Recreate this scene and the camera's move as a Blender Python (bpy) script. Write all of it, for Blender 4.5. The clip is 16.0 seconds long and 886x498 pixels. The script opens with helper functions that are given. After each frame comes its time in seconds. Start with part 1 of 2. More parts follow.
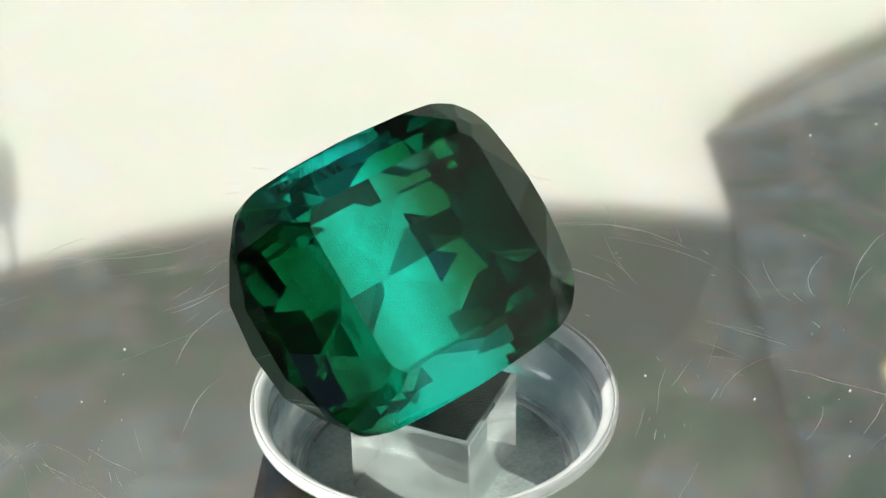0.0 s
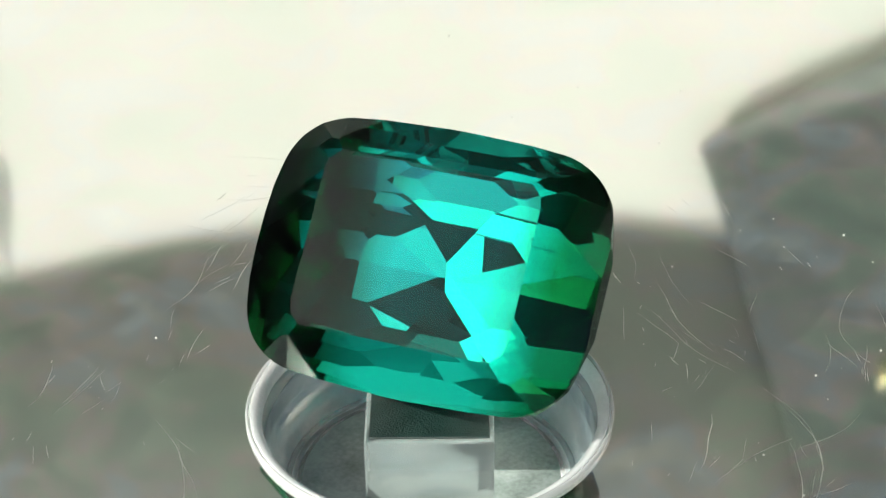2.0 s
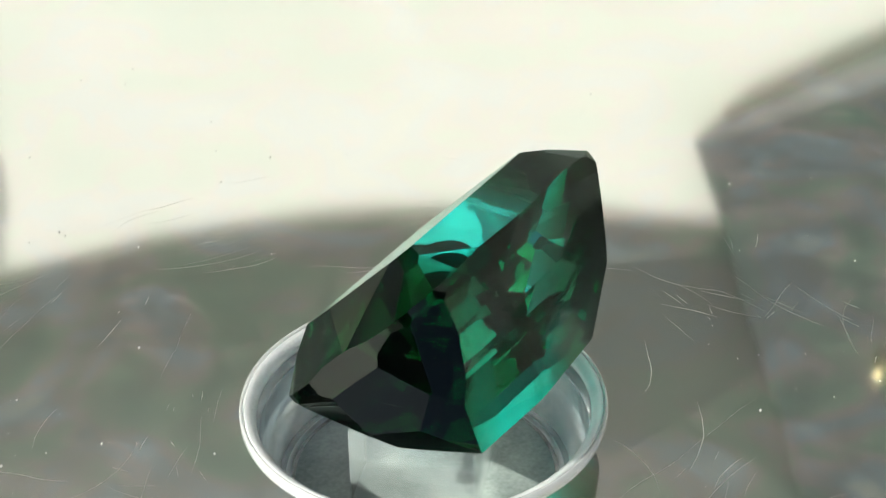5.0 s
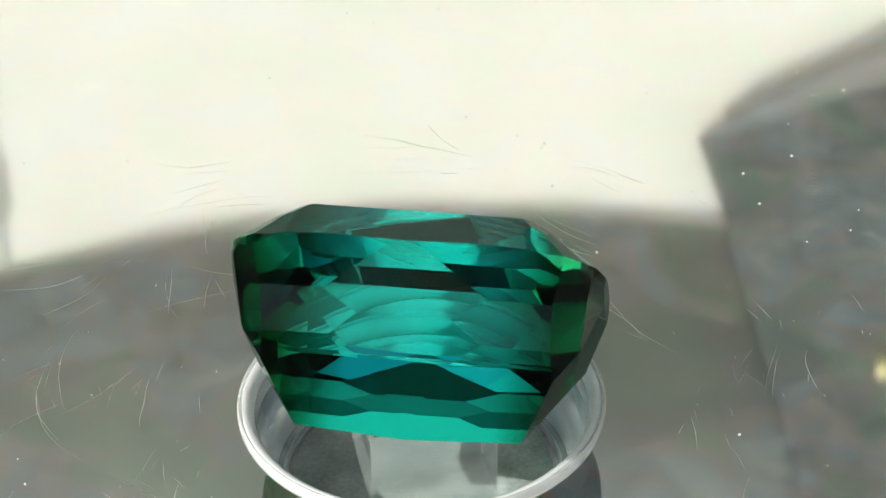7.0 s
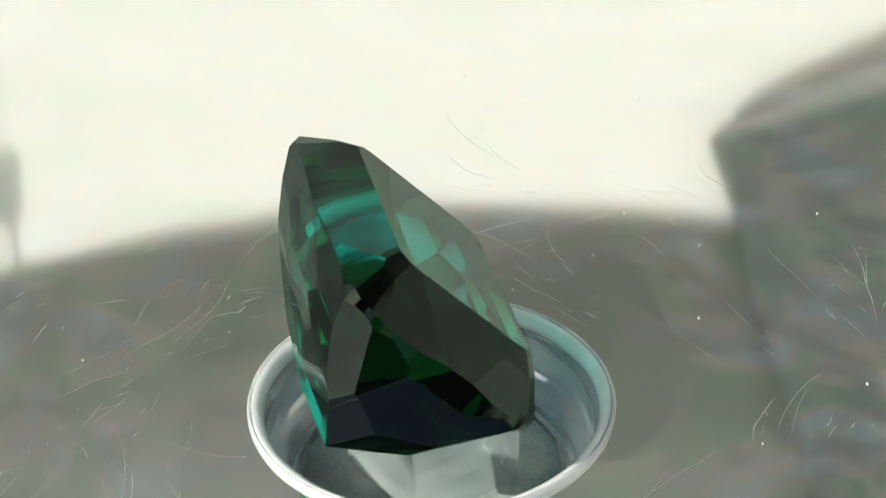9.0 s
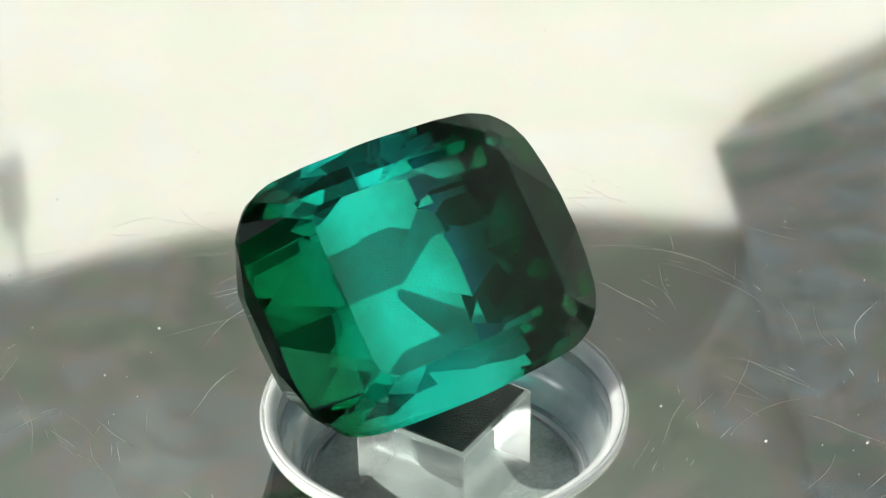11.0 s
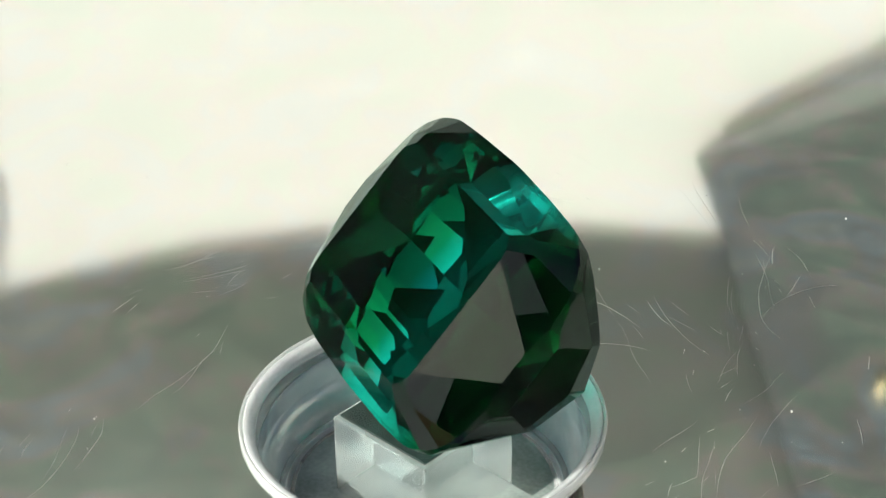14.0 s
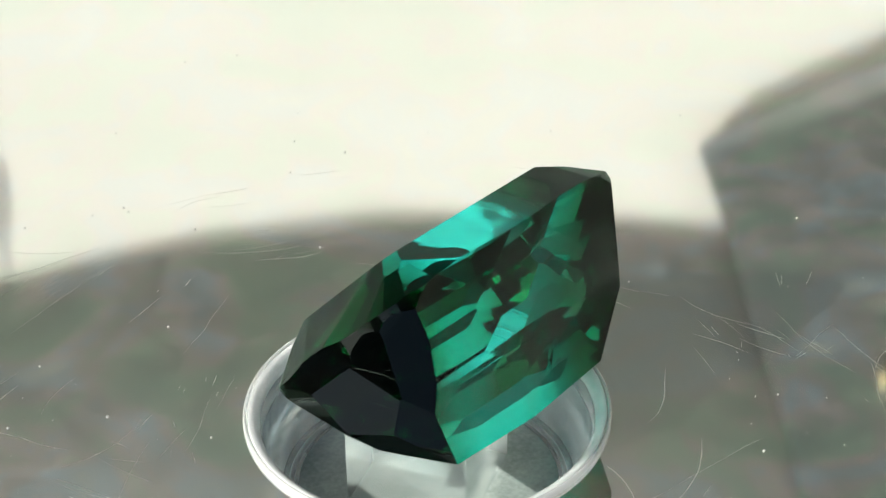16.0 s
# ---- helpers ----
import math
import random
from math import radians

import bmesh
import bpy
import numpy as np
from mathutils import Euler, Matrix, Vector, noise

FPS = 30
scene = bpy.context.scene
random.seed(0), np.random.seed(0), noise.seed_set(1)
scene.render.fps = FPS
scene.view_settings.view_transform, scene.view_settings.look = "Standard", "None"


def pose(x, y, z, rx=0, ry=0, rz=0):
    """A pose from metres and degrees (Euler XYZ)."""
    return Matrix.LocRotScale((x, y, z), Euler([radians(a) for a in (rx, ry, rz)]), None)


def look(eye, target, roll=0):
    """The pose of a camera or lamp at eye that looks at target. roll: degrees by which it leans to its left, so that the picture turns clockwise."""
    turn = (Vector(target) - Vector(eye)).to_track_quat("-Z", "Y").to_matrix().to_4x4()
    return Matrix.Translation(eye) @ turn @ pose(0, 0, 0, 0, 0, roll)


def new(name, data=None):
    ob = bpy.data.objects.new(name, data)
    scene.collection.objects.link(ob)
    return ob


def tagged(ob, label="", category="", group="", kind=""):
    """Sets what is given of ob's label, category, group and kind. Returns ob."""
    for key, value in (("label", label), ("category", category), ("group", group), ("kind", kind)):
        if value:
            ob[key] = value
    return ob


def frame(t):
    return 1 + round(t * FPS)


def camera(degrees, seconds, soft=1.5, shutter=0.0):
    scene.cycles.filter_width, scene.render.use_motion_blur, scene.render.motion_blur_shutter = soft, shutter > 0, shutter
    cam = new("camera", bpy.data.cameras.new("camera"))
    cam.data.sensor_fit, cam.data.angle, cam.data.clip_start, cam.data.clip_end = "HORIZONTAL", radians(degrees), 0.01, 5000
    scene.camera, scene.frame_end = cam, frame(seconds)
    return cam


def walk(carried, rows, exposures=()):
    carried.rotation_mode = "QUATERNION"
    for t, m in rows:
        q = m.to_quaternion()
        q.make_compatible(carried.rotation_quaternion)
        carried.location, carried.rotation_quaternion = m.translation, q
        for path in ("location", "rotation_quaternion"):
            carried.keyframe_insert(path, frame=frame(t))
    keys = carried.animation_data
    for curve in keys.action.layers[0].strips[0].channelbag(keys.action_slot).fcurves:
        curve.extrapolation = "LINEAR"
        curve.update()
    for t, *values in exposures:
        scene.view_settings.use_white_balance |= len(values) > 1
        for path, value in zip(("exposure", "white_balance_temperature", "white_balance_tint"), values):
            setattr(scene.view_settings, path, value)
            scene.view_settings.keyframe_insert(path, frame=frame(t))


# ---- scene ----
cam = camera(25.0, 16.0, soft=1.35)
MM = 0.001
EYE_Y, EYE_Z = -0.0872, 0.06508
ROLL = -0.9
# the hand-held sway: seconds, the eye's x, and where the view's axis meets the plane y = 0 (x, z), all in mm
SWAY = [
    (0.0, -0.15, 0.59, 9.44), (0.5, -0.19, 0.51, 9.63), (1.0, -0.20, 0.56, 9.75), (1.5, -0.18, 0.70, 9.91), (2.0, -0.15, 0.85, 10.01),
    (2.5, -0.10, 1.05, 10.15), (3.0, -0.08, 1.05, 10.11), (3.5, -0.12, 1.17, 9.88), (4.0, -0.18, 1.11, 9.70), (5.0, -0.05, 1.18, 9.74),
    (6.0, 0.09, 1.25, 9.64), (6.5, 0.16, 1.21, 9.59), (7.0, 0.26, 1.29, 9.47), (7.5, 0.37, 1.40, 9.46), (8.0, 0.41, 1.34, 9.49),
    (8.5, 0.38, 1.01, 9.50), (9.0, 0.26, 0.75, 9.59), (9.5, 0.14, 0.55, 9.71), (10.0, 0.02, 0.41, 9.82), (10.5, -0.10, 0.24, 9.92),
    (11.0, -0.22, 0.07, 9.97), (11.5, -0.09, 0.15, 10.07), (12.0, -0.00, 0.56, 10.26), (12.5, 0.03, 0.82, 10.50), (13.0, 0.04, 1.08, 10.68),
    (13.5, 0.07, 1.19, 10.67), (14.0, 0.07, 1.23, 10.65), (14.5, -0.01, 1.08, 10.58), (15.0, -0.08, 1.16, 10.37), (15.5, -0.08, 0.99, 10.19),
    (16.0, -0.03, 0.99, 10.10)]
walk(cam, [(t, look((e * MM, EYE_Y, EYE_Z), (x * MM, 0.0, z * MM), ROLL)) for t, e, x, z in SWAY])

# ---- light ----
SUN_ELEVATION, SUN_AZIMUTH = 36.5, 239.0   # degrees; azimuth from +y towards +x
world = bpy.data.worlds.new("daylight")
scene.world = world
world.use_nodes = True
wn = world.node_tree.nodes
sky = wn.new("ShaderNodeTexSky")
sky.sky_type = "NISHITA"
sky.sun_disc = False
sky.dust_density = 2.0
sky.sun_elevation = radians(SUN_ELEVATION)
sky.sun_rotation = radians(SUN_AZIMUTH)
world.node_tree.links.new(sky.outputs[0], wn["Background"].inputs[0])
wn["Background"].inputs[1].default_value = 0.10

sun_dir = Vector((math.sin(radians(SUN_AZIMUTH)) * math.cos(radians(SUN_ELEVATION)),
                  math.cos(radians(SUN_AZIMUTH)) * math.cos(radians(SUN_ELEVATION)),
                  math.sin(radians(SUN_ELEVATION))))
sun_data = bpy.data.lights.new("sun", "SUN")
sun_data.energy, sun_data.angle, sun_data.color = 2.0, radians(0.53), (0.97, 0.98, 0.88)
sun = new("sun", sun_data)
sun.matrix_world = look(sun_dir * 3, (0, 0, 0))
scene.view_settings.exposure = 1.15


# ---- materials ----
def material(name, color=(0.5, 0.5, 0.5), rough=0.5, metal=0.0, ior=1.5, transmission=0.0):
    m = bpy.data.materials.new(name)
    m.use_nodes = True
    b = m.node_tree.nodes["Principled BSDF"]
    b.inputs["Base Color"].default_value = (*color, 1)
    b.inputs["Roughness"].default_value = rough
    b.inputs["Metallic"].default_value = metal
    b.inputs["IOR"].default_value = ior
    b.inputs["Transmission Weight"].default_value = transmission
    return m


def node(m, kind, **settings):
    n = m.node_tree.nodes.new(kind)
    for key, value in settings.items():
        n.inputs[key.replace("_", " ")].default_value = value
    return n


def link(m, a, b):
    m.node_tree.links.new(a, b)


def ramp(m, source, stops):
    r = m.node_tree.nodes.new("ShaderNodeValToRGB")
    while len(r.color_ramp.elements) < len(stops):
        r.color_ramp.elements.new(0.5)
    for e, (at, c) in zip(r.color_ramp.elements, stops):
        e.position, e.color = at, (*c, 1)
    link(m, source, r.inputs[0])
    return r


def make_mottled(name, c1, c2, scale, rough, bump=0.0, metal=0.0):
    """A surface with two scales of uneven colour and a fine relief."""
    m = material(name, c1, rough, metal)
    b = m.node_tree.nodes["Principled BSDF"]
    co = node(m, "ShaderNodeTexCoord")
    big = node(m, "ShaderNodeTexNoise", Scale=scale, Detail=5.0)
    fine = node(m, "ShaderNodeTexNoise", Scale=scale * 14, Detail=3.0)
    link(m, co.outputs["Object"], big.inputs["Vector"])
    link(m, co.outputs["Object"], fine.inputs["Vector"])
    mix = node(m, "ShaderNodeMath")
    mix.operation = "MULTIPLY_ADD"
    link(m, fine.outputs[0], mix.inputs[0])
    mix.inputs[1].default_value = 0.35
    link(m, big.outputs[0], mix.inputs[2])
    r = ramp(m, mix.outputs[0], [(0.45, c1), (0.9, c2)])
    link(m, r.outputs[0], b.inputs["Base Color"])
    if bump:
        bp = node(m, "ShaderNodeBump", Strength=bump, Distance=0.002)
        link(m, fine.outputs[0], bp.inputs["Height"])
        link(m, bp.outputs[0], b.inputs["Normal"])
    return m


def make_gem_material(name, across, along, inner_across, inner_along):
    """Tourmaline: blue-green across the stone, closing to deep green along its length; a bright polish over it."""
    m = bpy.data.materials.new(name)
    m.use_nodes = True
    nt = m.node_tree
    nt.nodes.remove(nt.nodes["Principled BSDF"])
    co = node(m, "ShaderNodeTexCoord")
    sep = node(m, "ShaderNodeSeparateXYZ")
    link(m, co.outputs["Object"], sep.inputs[0])
    ab = node(m, "ShaderNodeMath")
    ab.operation = "ABSOLUTE"
    link(m, sep.outputs[0], ab.inputs[0])
    n = node(m, "ShaderNodeTexNoise", Scale=300.0, Detail=2.0)
    link(m, co.outputs["Object"], n.inputs["Vector"])
    wob = node(m, "ShaderNodeMath")
    wob.operation = "MULTIPLY_ADD"
    link(m, n.outputs[0], wob.inputs[0])
    wob.inputs[1].default_value = 0.0010
    link(m, ab.outputs[0], wob.inputs[2])
    sc = node(m, "ShaderNodeMath")
    sc.operation = "MULTIPLY"
    link(m, wob.outputs[0], sc.inputs[0])
    sc.inputs[1].default_value = 100.0
    body = nt.nodes.new("ShaderNodeBsdfRefraction")
    body.inputs["IOR"].default_value = 1.70
    body.inputs["Roughness"].default_value = 0.0
    tint = ramp(m, sc.outputs[0], [(0.46, across), (0.80, along)])
    link(m, tint.outputs[0], body.inputs["Color"])
    # the polish's reflection is tinted green and dimmed; light turned back wholly within keeps the stone's colour
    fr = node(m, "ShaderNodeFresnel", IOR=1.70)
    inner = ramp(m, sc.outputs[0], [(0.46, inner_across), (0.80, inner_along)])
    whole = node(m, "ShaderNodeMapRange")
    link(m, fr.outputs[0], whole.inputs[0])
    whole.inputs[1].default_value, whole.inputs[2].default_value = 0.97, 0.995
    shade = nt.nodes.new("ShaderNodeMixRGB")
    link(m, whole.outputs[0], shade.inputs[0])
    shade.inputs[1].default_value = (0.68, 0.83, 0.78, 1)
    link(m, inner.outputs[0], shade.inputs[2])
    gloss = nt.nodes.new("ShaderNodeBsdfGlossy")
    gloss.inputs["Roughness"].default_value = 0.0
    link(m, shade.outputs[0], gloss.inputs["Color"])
    mix = nt.nodes.new("ShaderNodeMixShader")
    coat = node(m, "ShaderNodeMath")
    coat.operation = "POWER"
    link(m, fr.outputs[0], coat.inputs[0])
    coat.inputs[1].default_value = 1.55
    link(m, coat.outputs[0], mix.inputs[0])
    link(m, body.outputs[0], mix.inputs[1])
    link(m, gloss.outputs[0], mix.inputs[2])
    link(m, mix.outputs[0], nt.nodes["Material Output"].inputs[0])
    return m


def make_mirror_material():
    """A dark polished plate with faint iridescent film and fine wear."""
    m = material("dark polished mirror", (0.5, 0.5, 0.5), 0.05, 1.0)
    b = m.node_tree.nodes["Principled BSDF"]
    co = node(m, "ShaderNodeTexCoord")
    b.inputs["Base Color"].default_value = (0.775, 0.79, 0.775, 1)
    wear = node(m, "ShaderNodeTexNoise", Scale=900.0, Detail=6.0)
    link(m, co.outputs["Object"], wear.inputs["Vector"])
    rr = node(m, "ShaderNodeMapRange")
    link(m, wear.outputs[0], rr.inputs[0])
    rr.inputs[3].default_value, rr.inputs[4].default_value = 0.040, 0.058
    link(m, rr.outputs[0], b.inputs["Roughness"])
    # a thin, uneven film of polish and dust that scatters a little light in faint colours
    film = node(m, "ShaderNodeTexNoise", Scale=130.0, Detail=4.0, Roughness=0.62, Distortion=0.9)
    link(m, co.outputs["Object"], film.inputs["Vector"])
    hue = ramp(m, film.outputs[0], [(0.36, (0.10, 0.30, 0.16)), (0.45, (0.30, 0.46, 0.28)), (0.52, (0.66, 0.44, 0.42)),
                                    (0.58, (0.36, 0.52, 0.66)), (0.68, (0.80, 0.82, 0.72))])
    haze = node(m, "ShaderNodeBsdfDiffuse")
    link(m, hue.outputs[0], haze.inputs["Color"])
    smear = node(m, "ShaderNodeTexNoise", Scale=330.0, Detail=5.0, Roughness=0.7)
    link(m, co.outputs["Object"], smear.inputs["Vector"])
    amount = node(m, "ShaderNodeMapRange")
    link(m, smear.outputs[0], amount.inputs[0])
    amount.inputs[1].default_value, amount.inputs[2].default_value = 0.35, 0.70
    amount.inputs[3].default_value, amount.inputs[4].default_value = 0.02, 0.12
    faint = node(m, "ShaderNodeMixShader")
    link(m, amount.outputs[0], faint.inputs[0])
    link(m, haze.outputs[0], faint.inputs[2])
    both = node(m, "ShaderNodeAddShader")
    link(m, b.outputs[0], both.inputs[0])
    link(m, faint.outputs[0], both.inputs[1])
    sheen = ramp(m, film.outputs[0], [(0.36, (0.75, 0.785, 0.76)), (0.46, (0.762, 0.787, 0.758)), (0.52, (0.783, 0.776, 0.765)),
                                      (0.58, (0.762, 0.783, 0.785)), (0.68, (0.78, 0.785, 0.764))])
    link(m, sheen.outputs[0], b.inputs["Base Color"])
    link(m, both.outputs[0], m.node_tree.nodes["Material Output"].inputs[0])
    return m


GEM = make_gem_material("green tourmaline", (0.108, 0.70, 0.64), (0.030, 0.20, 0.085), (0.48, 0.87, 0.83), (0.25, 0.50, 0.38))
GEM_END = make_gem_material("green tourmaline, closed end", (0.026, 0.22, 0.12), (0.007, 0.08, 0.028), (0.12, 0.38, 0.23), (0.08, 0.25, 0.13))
MIRROR = make_mirror_material()
FROSTED = make_mottled("faintly milky acrylic", (0.68, 0.78, 0.82), (0.97, 0.98, 0.97), 260, 0.10)
FROSTED.node_tree.nodes["Principled BSDF"].inputs["Transmission Weight"].default_value = 0.90
DISH = material("dish acrylic", (0.96, 0.98, 1.0), 0.06, 0.0, 1.49, 0.92)
ACRYLIC_WORN = make_mottled("worn clear acrylic", (0.70, 0.72, 0.72), (0.92, 0.93, 0.93), 420, 0.26, 0.1)
ACRYLIC_WORN.node_tree.nodes["Principled BSDF"].inputs["Transmission Weight"].default_value = 0.35
LIP = material("outer lip acrylic", (0.92, 0.93, 0.93), 0.16, 0.0, 1.49, 0.70)
# blue-grey and white mottling stands in for caustics cast through the dish
CUP_CAUSTICS = make_mottled("glossy white cup with painted caustics", (0.46, 0.58, 0.64), (0.97, 0.99, 0.95), 300, 0.12, 0.0, 0.30)
RECESS = make_mottled("grey-green glossy recess", (0.16, 0.19, 0.18), (0.40, 0.45, 0.43), 260, 0.15)
SCRATCH = material("scratch in polish", (0.78, 0.78, 0.76), 0.42, 1.0)
DUST = material("dust speck", (0.50, 0.50, 0.47), 0.8)
PAD = make_mottled("scuffed black rubber", (0.004, 0.016, 0.014), (0.022, 0.050, 0.044), 700, 0.42, 0.3)
PLASTIC = make_mottled("dark grey plastic", (0.05, 0.05, 0.05), (0.09, 0.09, 0.09), 60, 0.5, 0.1)
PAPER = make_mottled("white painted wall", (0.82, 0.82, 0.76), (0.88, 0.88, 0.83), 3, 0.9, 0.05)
CLOTH = make_mottled("grey valance cloth", (0.252, 0.276, 0.268), (0.302, 0.328, 0.316), 9, 0.95, 0.15)
# grey of the unseen walls, tuned for the darks inside the stone
UNSEEN_GREY = make_mottled("grey plaster", (0.20, 0.205, 0.20), (0.28, 0.285, 0.275), 2, 0.9, 0.05)
BOX = make_mottled("dark grey painted metal", (0.074, 0.088, 0.084), (0.094, 0.107, 0.102), 8, 0.6, 0.05)
# lighter grey imitates light on the underside of the box
BOX_LIT_EDGE = make_mottled("light grey edge, painted as lit", (0.23, 0.24, 0.23), (0.28, 0.29, 0.275), 20, 0.6, 0.05)
TABLE = make_mottled("pale wooden table", (0.55, 0.50, 0.42), (0.68, 0.63, 0.55), 12, 0.6, 0.1)
GROUND = make_mottled("pale stone paving", (0.45, 0.44, 0.40), (0.6, 0.58, 0.54), 2, 0.9, 0.1)
BRASS = material("brass", (0.80, 0.68, 0.40), 0.25, 1.0)


# ---- building helpers ----
def finish(bm, name, mat, smooth=False):
    me = bpy.data.meshes.new(name)
    bmesh.ops.recalc_face_normals(bm, faces=bm.faces)
    bm.to_mesh(me)
    bm.free()
    me.materials.append(mat)
    if smooth:
        me.polygons.foreach_set("use_smooth", [True] * len(me.polygons))
    return me


def part(name, bm, mat, parent=None, label="", smooth=False):
    ob = new(name, finish(bm, name, mat, smooth))
    ob.parent = parent
    if label:
        tagged(ob, label)
    return ob


def lathe(profile, steps=96, closed=True):
    """A body of revolution about z from (radius, height) pairs in mm."""
    bm = bmesh.new()
    rings = []
    for r, z in profile:
        if r < 1e-6:
            rings.append([bm.verts.new((0, 0, z * MM))])
        else:
            rings.append([bm.verts.new((r * MM * math.cos(2 * math.pi * i / steps), r * MM * math.sin(2 * math.pi * i / steps), z * MM))
                          for i in range(steps)])
    pairs = list(zip(rings, rings[1:])) + ([(rings[-1], rings[0])] if closed else [])
    for a, b in pairs:
        for i in range(steps):
            j = (i + 1) % steps
            if len(a) == 1 and len(b) == 1:
                continue
            if len(a) == 1:
                bm.faces.new((a[0], b[i], b[j]))
            elif len(b) == 1:
                bm.faces.new((a[i], a[j], b[0]))
            else:
                bm.faces.new((a[i], a[j], b[j], b[i]))
    return bm


def box(x0, y0, z0, x1, y1, z1, bevel=0.0, segments=2):
    bm = bmesh.new()
    bmesh.ops.create_cube(bm, size=1.0)
    bmesh.ops.scale(bm, vec=(x1 - x0, y1 - y0, z1 - z0), verts=bm.verts)
    bmesh.ops.translate(bm, vec=((x0 + x1) / 2, (y0 + y1) / 2, (z0 + z1) / 2), verts=bm.verts)
    if bevel:
        bmesh.ops.bevel(bm, geom=list(bm.edges), offset=bevel, segments=segments, affect="EDGES", profile=0.6)
    return bm


def cut_stone(planes, size=16.0):
    """Cuts a block by planes (normal, distance in mm), as a stone is cut facet by facet."""
    bm = bmesh.new()
    bmesh.ops.create_cube(bm, size=2 * size)
    for n, d in planes:
        n = Vector(n).normalized()
        geom = list(bm.verts) + list(bm.edges) + list(bm.faces)
        bmesh.ops.bisect_plane(bm, geom=geom, plane_co=n * d, plane_no=n, clear_outer=True, dist=1e-5)
        rim = [e for e in bm.edges if e.is_boundary]
        if rim:
            bmesh.ops.edgeloop_fill(bm, edges=rim)
    bmesh.ops.remove_doubles(bm, verts=bm.verts, dist=0.004)
    bmesh.ops.scale(bm, vec=(MM, MM, MM), verts=bm.verts)
    return bm


# ---- the place round the turntable ----
def prism(points, y0, y1, bevel=0.0):
    """A board of the outline (x, z in mm), from y0 to y1 in metres."""
    bm = bmesh.new()
    front = [bm.verts.new((x * MM, y0, z * MM)) for x, z in points]
    back = [bm.verts.new((x * MM, y1, z * MM)) for x, z in points]
    bm.faces.new(front)
    bm.faces.new(back[::-1])
    n = len(points)
    for i in range(n):
        bm.faces.new((front[i], back[i], back[(i + 1) % n], front[(i + 1) % n]))
    if bevel:
        bmesh.ops.bevel(bm, geom=list(bm.edges), offset=bevel, segments=2, affect="EDGES")
    return bm


def build_setting():
    tagged(part("floor", box(-2.0, -1.80, -0.85, 2.0, 0.80, -0.75), GROUND), "pale stone floor under the table", kind="structure")
    tagged(part("wall_north", box(-2.0, 0.80, -0.85, 2.0, 0.92, 2.22), PAPER), "sunlit white painted wall behind the table", kind="structure")
    # a windowed wall out of view, added to shape the stone's light, in pieces round its opening
    def windowed(name, along_x, at, lo, hi, w0, w1, z0, z1):
        wall = tagged(new(name), "unseen grey wall added to shape light, with a wide opening", kind="structure")
        frame_thing = tagged(new("unseen_window_1"), "unseen dark frame and upright bars added to break up light, open", kind="structure")
        def put(parent, piece, u0, u1, v0, v1, d0, d1, mat, bevel=0.0):
            bm = box(u0, at + d0, v0, u1, at + d1, v1, bevel) if along_x else box(at + d0, u0, v0, at + d1, u1, v1, bevel)
            part(piece, bm, mat, parent)
        for u0, u1, v0, v1 in ((lo, w0, -0.85, 2.22), (w1, hi, -0.85, 2.22), (w0, w1, -0.85, z0), (w0, w1, z1, 2.22)):
            put(wall, "panel", u0, u1, v0, v1, 0.0, 0.12, UNSEEN_GREY)
        put(frame_thing, "window_sill", w0, w1, z0, z0 + 0.04, 0.02, 0.09, BOX, 0.004)
        put(frame_thing, "window_head", w0, w1, z1 - 0.04, z1, 0.02, 0.09, BOX, 0.004)
        n = 3
        for k in range(n + 1):
            u = w0 + (w1 - w0 - 0.05) * k / n
            put(frame_thing, "bar", u, u + 0.05, z0 + 0.04, z1 - 0.04, 0.03, 0.08, BOX, 0.004)
    windowed("unseen_wall_south", True, -1.92, -2.0, 2.0, -1.8, 1.7, 0.35, 2.05)
    # added out of view to keep bright sky off the stone's facets
    tagged(part("unseen_sky_block", box(-1.72, -1.92, 1.12, 1.05, -1.80, 2.05), UNSEEN_GREY), "unseen grey panel added to block sky over the window's middle", kind="structure")
    # a reflector in wall form, added so that the facets flash
    tagged(part("unseen_bounce_wall", box(2.0, -2.6, -0.85, 2.12, 0.92, 4.3), PAPER), "unseen tall white wall added to bounce sunlight into the stone", kind="structure")
    # blocks the north-west sky from the stone; out of view
    tagged(part("unseen_wall_west", box(-2.12, -0.25, -0.85, -2.0, 0.92, 2.22), UNSEEN_GREY), "unseen grey wall added to block sky beside the open side", kind="structure")
    # unseen ceiling pieces added to block sky, with a wide skylight between beams, one mesh
    bm = bmesh.new()
    pieces = [(-2.0, 0.05, 2.0, 0.80), (-2.0, -1.80, 2.0, -1.74)]
    pieces += [(x - 0.04, -1.74, x + 0.04, 0.05) for x in (1.96,)] + [(-1.2, -1.74, 1.3, -1.45)]
    for x0, y0, x1, y1 in pieces:
        bmesh.ops.create_cube(bm, size=1.0, matrix=Matrix.Translation(((x0 + x1) / 2, (y0 + y1) / 2, 2.16)) @ Matrix.Diagonal((x1 - x0, y1 - y0, 0.12, 1)))
    tagged(part("ceiling", bm, UNSEEN_GREY), "unseen grey ceiling pieces added to block sky, with a wide skylight", kind="structure")


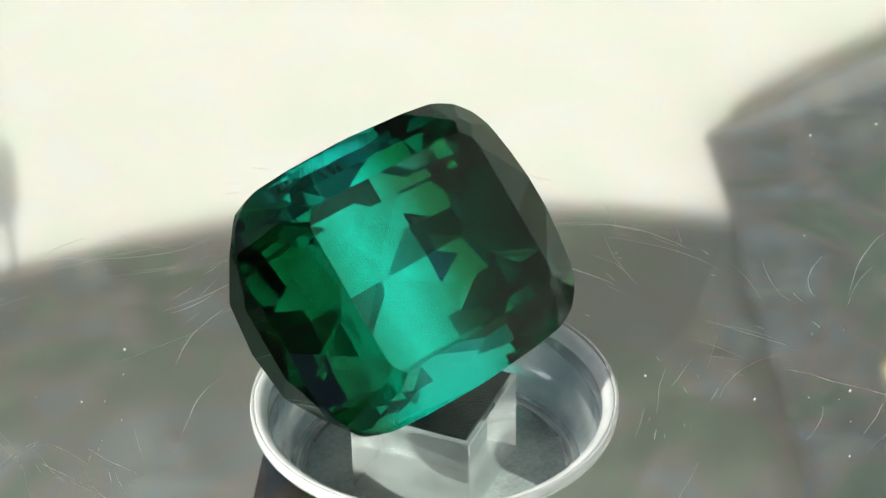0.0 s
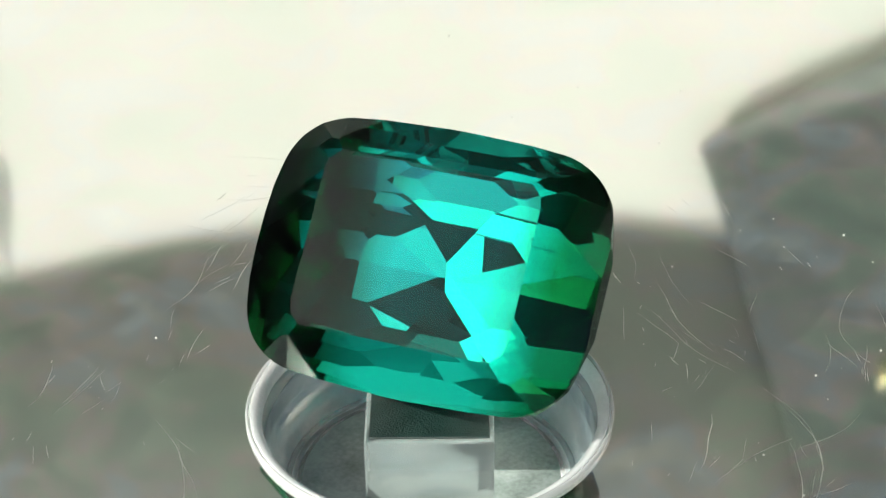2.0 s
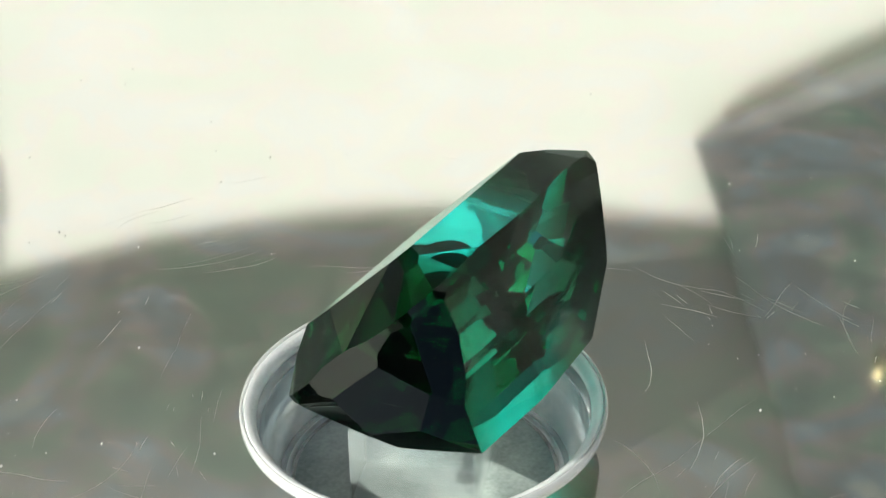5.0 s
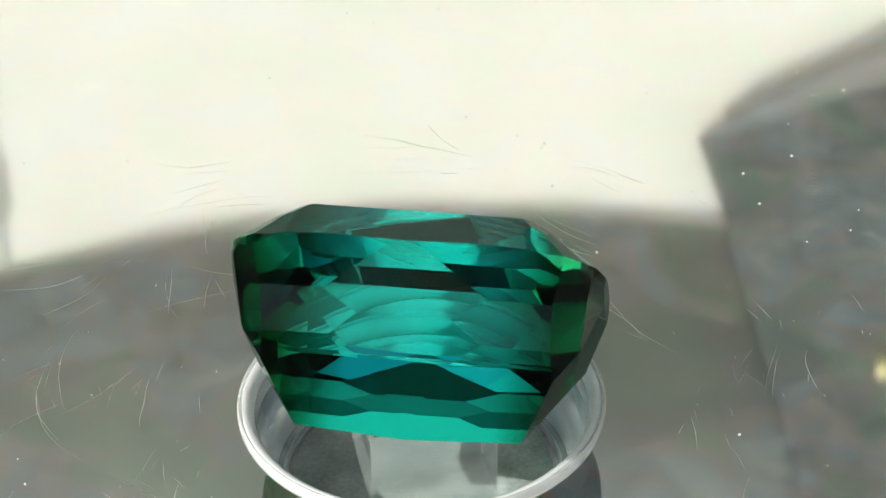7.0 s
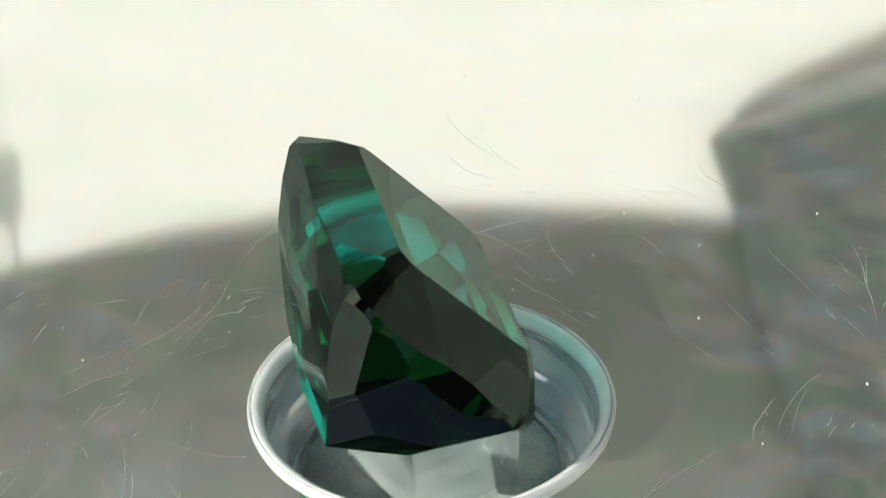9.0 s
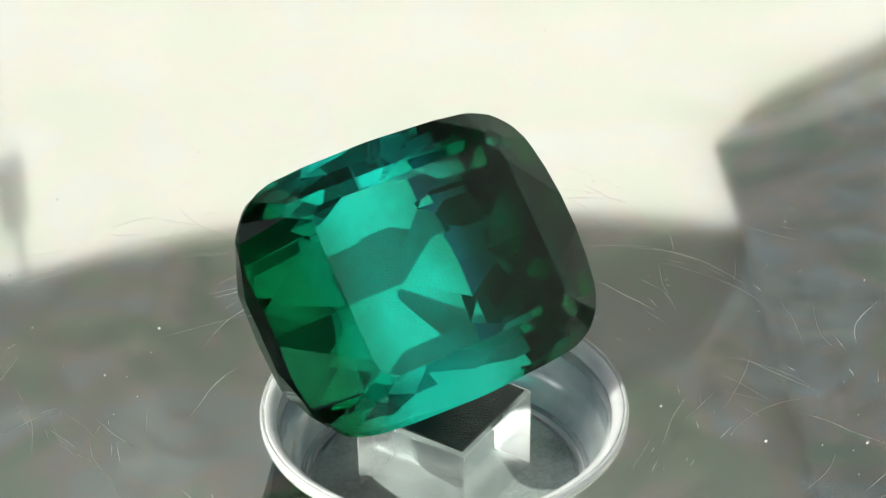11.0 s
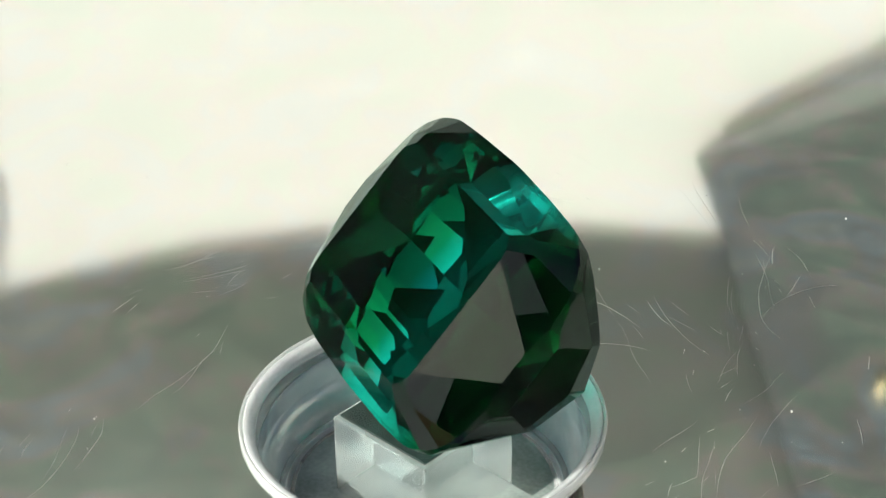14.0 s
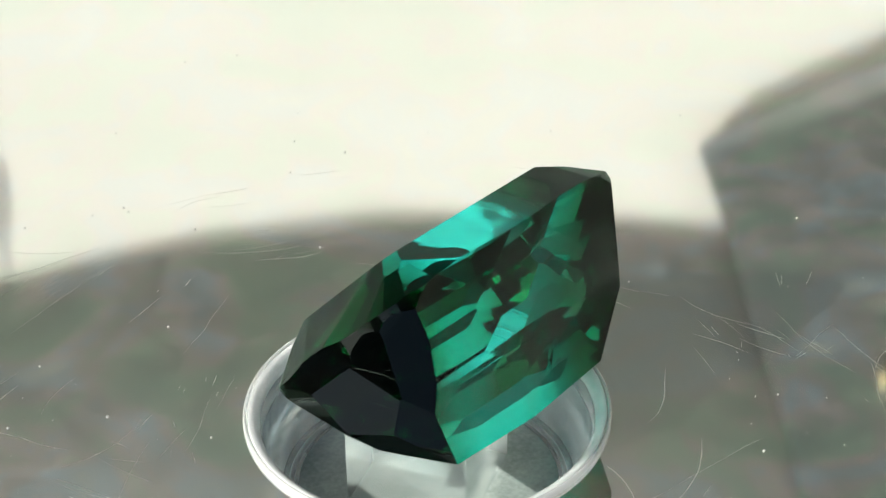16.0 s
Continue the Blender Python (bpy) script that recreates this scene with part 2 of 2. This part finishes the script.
def build_valance():
    """A grey cloth with a scalloped hem before the upper wall; the hem shows as an arc in the plate."""
    def hem(x):
        u = (x - 13 + 430) % 860 - 430
        return 477 + 5.9e-4 * u * u
    xs = [-1950 + 15 * k for k in range(261)]
    bm = bmesh.new()
    rows = []
    for x in xs:
        y = 0.7950 + 0.0010 * math.sin(x * 0.021) + 0.0005 * math.sin(x * 0.057)
        rows.append([bm.verts.new((x * MM, y + dy, z)) for dy in (0.0, 0.002) for z in (hem(x) * MM, 0.90, 0.945, 0.965)])
    for a, b in zip(rows, rows[1:]):
        for k in (0, 1, 2):
            bm.faces.new((a[k], b[k], b[k + 1], a[k + 1]))
            bm.faces.new((a[k + 4], a[k + 5], b[k + 5], b[k + 4]))
        bm.faces.new((a[0], a[4], b[4], b[0]))
        bm.faces.new((a[3], b[3], b[7], a[7]))
    tagged(part("valance", bm, CLOTH, smooth=True), "grey cloth valance with a scalloped hem on the white wall", "valance")


def build_wall_box():
    """The dark slanted box that hangs on the wall beside the valance's scallop."""
    thing = tagged(new("wall_box"), "dark grey metal box with a slanted light edge and brass knob", "wall box")
    def near(points):
        return [(22 + (x - 19) * 1.008, z * 1.008 - 2) for x, z in points]
    part("body", prism(near([(136, 429), (177, 417), (222, 400), (243, 391), (300, 402), (460, 432), (460, 760), (236, 760), (192, 604), (166, 525), (153, 478)]),
                       0.786, 0.792, 0.0003), BOX, thing)
    part("lower_edge", prism(near([(138, 427.5), (146, 420), (181, 402), (219, 383), (238, 374), (300, 388), (460, 420), (460, 436), (300, 406), (246, 395), (222, 408), (177, 430)]),
                             0.7866, 0.792, 0.0003), BOX_LIT_EDGE, thing, "light grey lower edge, painted as lit")
    knob = lathe([(0, 0), (4.5, 1), (6, 5), (5, 9), (2.5, 11), (2.5, 18), (0, 18)], 24, False)
    bmesh.ops.rotate(knob, cent=(0, 0, 0), matrix=Matrix.Rotation(radians(-90), 3, "X"), verts=knob.verts)
    bmesh.ops.translate(knob, vec=(0.2460, 0.768, 0.564), verts=knob.verts)
    part("knob", knob, BRASS, thing, "shiny brass knob", True)
    return thing


def build_tassel():
    bm = lathe([(0, 438), (3, 440), (4.5, 452), (3.2, 470), (4.2, 474), (3.0, 480), (1.0, 484), (1.0, 515), (0, 516)], 24, False)
    ob = part("tassel", bm, BOX, smooth=True)
    ob.location = (-0.2345, 0.7902, 0.010)
    tagged(ob, "small dark grey tassel hanging from the valance", "tassel")


def build_table():
    table = tagged(new("table"), "pale wooden table under the turntable", "table")
    part("tabletop", box(-0.45, -0.30, -0.048, 0.45, 0.30, -0.020, 0.003), TABLE, table)
    for sx in (-1, 1):
        for sy in (-1, 1):
            part("leg", box(sx * 0.41 - 0.02, sy * 0.26 - 0.02, -0.75, sx * 0.41 + 0.02, sy * 0.26 + 0.02, -0.048, 0.003), TABLE, table)
    return table


# ---- the turntable ----
def build_turntable():
    turntable = tagged(new("turntable"), "dark mirror-polished round turntable plate, scratched and dusty", "turntable")
    part("plate", lathe([(9.9, -0.15), (63.6, -0.15), (64.0, -0.5), (64.0, -2.2), (63.6, -2.5), (9.9, -2.5)], 192), MIRROR, turntable)
    part("cup", lathe([(9.88, -0.6), (9.8, -3.0), (9.2, -4.4), (8.0, -5.0), (0, -5.0), (0, -8.0), (8.6, -8.0), (9.9, -6.0)], 96, False), CUP_CAUSTICS, turntable,
         "glossy white recess under the clear dish, caustic patches painted into its colour", True)
    part("cup_floor", lathe([(0, -4.90), (7.3, -4.90), (7.4, -5.0), (7.4, -5.2), (0, -5.2)], 96, False), RECESS, turntable, "grey-green glossy floor of the recess")
    part("cup_seam", lathe([(7.45, -4.94), (7.52, -4.80), (7.66, -4.74), (7.80, -4.82), (7.84, -4.96)], 96), ACRYLIC_WORN, turntable, "pale seam round the floor of the recess", True)
    rng = random.Random(7)
    for i in range(290):
        if i % 4 == 0:
            r, a = rng.uniform(11.5, 28), rng.uniform(0, 2 * math.pi)
            lead = a + math.pi / 2 + rng.gauss(0, 0.40)
        x, y = r * math.cos(a) + rng.gauss(0, 1.2), r * math.sin(a) + rng.gauss(0, 1.2)
        length = rng.choice((0.3, 0.6, 1.0, 1.6, 2.6, 4.5, 8.0)) * rng.uniform(0.6, 1.2)
        heading, curl = lead + rng.gauss(0, 0.14), rng.gauss(0, 0.03)
        width = rng.choice((0.007, 0.009, 0.012, 0.017, 0.026))
        steps = max(4, int(length * 2.5))
        bm = bmesh.new()
        last = None
        for k in range(steps + 1):
            w = width * math.sin(math.pi * (k + 0.3) / (steps + 0.6)) * rng.uniform(0.6, 1.1)
            nx, ny = -math.sin(heading), math.cos(heading)
            d = math.hypot(x, y)
            if d < 10.6 or d > 62:
                break
            pair = (bm.verts.new(((x + nx * w) * MM, (y + ny * w) * MM, -0.147 * MM)), bm.verts.new(((x - nx * w) * MM, (y - ny * w) * MM, -0.147 * MM)))
            if last:
                bm.faces.new((last[0], last[1], pair[1], pair[0]))
            last = pair
            heading += curl + rng.gauss(0, 0.06)
            x += math.cos(heading) * length / steps
            y += math.sin(heading) * length / steps
        if len(bm.faces):
            part("scratch", bm, SCRATCH, turntable)
        else:
            bm.free()
    bm = bmesh.new()
    for i in range(420):
        r, a, s = math.sqrt(rng.uniform(11 ** 2, 50 ** 2)), rng.uniform(0, 2 * math.pi), rng.choice((0.03, 0.04, 0.05, 0.09)) * rng.uniform(0.6, 1.2)
        m = Matrix.Translation((r * math.cos(a) * MM, r * math.sin(a) * MM, -0.15 * MM + s * 0.3 * MM)) @ Matrix.Diagonal((s * MM, s * MM * 0.7, s * MM * 0.6, 1))
        bmesh.ops.create_icosphere(bm, subdivisions=1, radius=1.0, matrix=m)
    dust = part("dust", bm, DUST, turntable)
    tagged(dust, "pale dust specks", kind="stuff")
    return turntable


def build_base():
    base = tagged(new("drive_unit"), "dark grey plastic drive unit under the turning plate", "drive unit")
    part("housing", lathe([(0, -9), (54, -9), (58, -11), (60, -19.5), (59, -20), (0, -20)], 96, False), PLASTIC, base, smooth=False)
    return base


def build_stand():
    """The clear dish with a raised rim and a square pillar in its middle."""
    stand = tagged(new("gem_stand"), "clear acrylic dish with a square padded pillar, set in the plate", "display stand")
    part("rim", lathe([(9.72, -0.5), (9.74, 0.10), (9.68, 0.16), (9.40, 0.02), (9.16, -0.20), (9.10, -0.5), (9.2, -0.7)], 128), ACRYLIC_WORN, stand,
         "frosted light-catching acrylic rim", True)
    part("lip", lathe([(9.76, -0.5), (9.77, 0.12), (9.84, 0.24), (9.94, 0.20), (10.0, 0.0), (9.97, -0.5)], 128), LIP, stand, "thin clear outer lip", True).visible_shadow = False
    part("dish", lathe([(9.1, -0.75), (9.0, -1.6), (8.85, -2.9), (8.5, -4.0), (7.9, -4.65), (7.2, -4.86), (9.0, -4.9), (9.7, -4.0), (9.78, -1.5), (9.70, -0.75)], 128), DISH, stand,
         smooth=True).visible_shadow = False
    h = 3.46
    bm = box(-h * MM, -h * MM, -6.0 * MM, h * MM, h * MM, 0.13 * MM, 0.12 * MM, 2)
    bmesh.ops.rotate(bm, cent=(0, 0, 0), matrix=Matrix.Rotation(radians(-69), 3, "Z"), verts=bm.verts)
    part("pillar", bm, FROSTED, stand, "milky square acrylic pillar").visible_shadow = False
    h = 3.20
    bm = box(-h * MM, -h * MM, 0.135 * MM, h * MM, h * MM, 0.27 * MM, 0.05 * MM, 1)
    bmesh.ops.rotate(bm, cent=(0, 0, 0), matrix=Matrix.Rotation(radians(-69), 3, "Z"), verts=bm.verts)
    part("pad", bm, PAD, stand, "thin scuffed black rubber pad")
    bm = lathe([(0, 0.272), (1.9, 0.272), (1.8, 1.2), (1.6, 2.0), (1.4, 2.345), (0, 2.345)], 32, False)
    bmesh.ops.translate(bm, vec=(-0.5 * MM, 2.1 * MM, 0), verts=bm.verts)
    part("putty", bm, PAD, stand, "lump of dark putty that holds the stone", True)
    return stand


# ---- the stone ----
A_HALF, B_HALF, SHAPE = 9.49, 7.40, 3.88
CROWN, DEPTH = 2.21, 8.54
SPLIT, INSET = 3.5, 0.14


def rim_support(az, a=A_HALF, b=B_HALF):
    """How far a cushion outline of the half axes a and b reaches in the direction az (degrees)."""
    q = SHAPE / (SHAPE - 1)
    c, s = abs(math.cos(radians(az))), abs(math.sin(radians(az)))
    return ((a * c) ** q + (b * s) ** q) ** (1 / q)


def crown_plane(az, angle, z=0.0, inset=0.0):
    """A facet above the girdle that slopes by angle and passes the girdle's edge at height z."""
    a, t = radians(az), radians(angle)
    n = (math.cos(a) * math.sin(t), math.sin(a) * math.sin(t), math.cos(t))
    return n, (rim_support(az) - inset) * math.sin(t) + z * math.cos(t)


def pavilion_plane(az, angle, reach, z):
    """A facet below the girdle that passes the distance reach at height z."""
    a, t = radians(az), radians(angle)
    n = (math.cos(a) * math.sin(t), math.sin(a) * math.sin(t), -math.cos(t))
    return n, reach * math.sin(t) - z * math.cos(t)


def build_gem():
    planes = [((0, 0, 1), CROWN)]
    for k in range(40):
        az = 9 * k
        planes.append(((math.cos(radians(az)), math.sin(radians(az)), 0), rim_support(az)))
    # crown: a main facet down from each side of the table, flanked by girdle facets
    def down_from_table(az, angle, reach):
        a, t = radians(az), radians(angle)
        return (math.cos(a) * math.sin(t), math.sin(a) * math.sin(t), math.cos(t)), reach * math.sin(t) + CROWN * math.cos(t)
    for base in (0, 180):
        planes.append(down_from_table(base, 29.0, 6.00))
        for d in (-12, 12):
            planes.append(crown_plane(base + d, 34.0))
        for d in (-28, 28):
            planes.append(crown_plane(base + d, 38.0))
    for base in (90, 270):
        planes.append(down_from_table(base, 40.0, 4.75))
        for d in (-8, 8):
            planes.append(crown_plane(base + d, 44.5))
        for d in (-21, 21):
            planes.append(crown_plane(base + d, 45.0))
    for az in (45, 135, 225, 315):
        planes.append(down_from_table(az, 32.5, 7.10))
        planes.append(crown_plane(az, 40.5))
    # pavilion: steps on the long sides, each split in two, with a lozenge over every joint, down to the keel
    steps = [(6.99, 0.38), (5.89, 2.31), (4.36, 4.30), (2.42, 6.32), (0.0, DEPTH)]
    for base in (90, 270):
        slopes = []
        for (y0, h0), (y1, h1) in zip(steps, steps[1:]):
            slope = math.degrees(math.atan2(h1 - h0, y0 - y1)) + (0.8 if base == 90 else -0.8) * (h1 > 8)
            slopes.append(slope)
            for d in (-SPLIT, SPLIT):
                planes.append(pavilion_plane(base + d, slope, rim_support(base + d, 5.2 * y1 / 7.24 + 2.2, y1) if h1 < 8 else 0.0, -h1))
        for k, (y, h) in enumerate(steps[1:-1]):
            planes.append(pavilion_plane(base, (slopes[k] + slopes[k + 1]) / 2, y - INSET, -h))
    for base in (0, 180):
        for d in (-14, 14):
            planes.append(pavilion_plane(base + d, 74.2, rim_support(base + d), -0.38))
        planes.append(pavilion_plane(base, 70.6, 8.81, -3.2))
        for d in (-11, 11):
            planes.append(pavilion_plane(base + d, 53.5, 5.49, -DEPTH))
        for az in (40, 140):
            planes.append(pavilion_plane(base + az, 66.7, rim_support(az), -0.38))
        for az in (42, 138):
            planes.append(pavilion_plane(base + az, 61.7, rim_support(az, 8.48, 5.09), -3.88))
    whole = cut_stone(planes)
    bmesh.ops.recalc_face_normals(whole, faces=whole.faces)
    stone = tagged(new("gemstone"), "large faceted green tourmaline, cushion cut, leaning on the pillar", "gemstone")
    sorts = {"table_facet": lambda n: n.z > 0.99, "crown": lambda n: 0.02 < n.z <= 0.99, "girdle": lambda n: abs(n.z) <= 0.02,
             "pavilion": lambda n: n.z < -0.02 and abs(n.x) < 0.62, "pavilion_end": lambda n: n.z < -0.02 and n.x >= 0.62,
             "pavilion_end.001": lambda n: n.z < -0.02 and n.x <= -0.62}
    for name, chosen in sorts.items():
        bm = bmesh.new()
        copies = {}
        for f in whole.faces:
            if chosen(f.normal):
                for v in f.verts:
                    if v not in copies:
                        copies[v] = bm.verts.new(v.co)
                bm.faces.new([copies[v] for v in f.verts])
        me = bpy.data.meshes.new(name)
        bm.to_mesh(me)
        bm.free()
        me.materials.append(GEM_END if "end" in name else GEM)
        ob = new(name, me)
        ob.parent = stone
    whole.free()
    return stone


GEM_SEAT = Matrix(((1.0000, 0.0001, 0.0020, -0.000452), (0.0013, 0.6885, -0.7252, 0.000954), (-0.0015, 0.7252, 0.6885, 0.008470), (0, 0, 0, 1)))

build_setting()
build_table()
build_valance()
build_wall_box()
build_tassel()
base = build_base()
turntable = build_turntable()
stand = build_stand()
gemstone = build_gem()


def motions():
    """The plate, the stand and the stone turn together, clockwise from above, at an even pace."""
    times = [k * 0.5 for k in range(33)]
    turn = [(t, pose(0, 0, 0, 0, 0, 44.80 - 33.588 * t)) for t in times]
    walk(turntable, turn)
    walk(stand, turn)
    walk(gemstone, [(t, m @ GEM_SEAT) for t, m in turn])


motions()
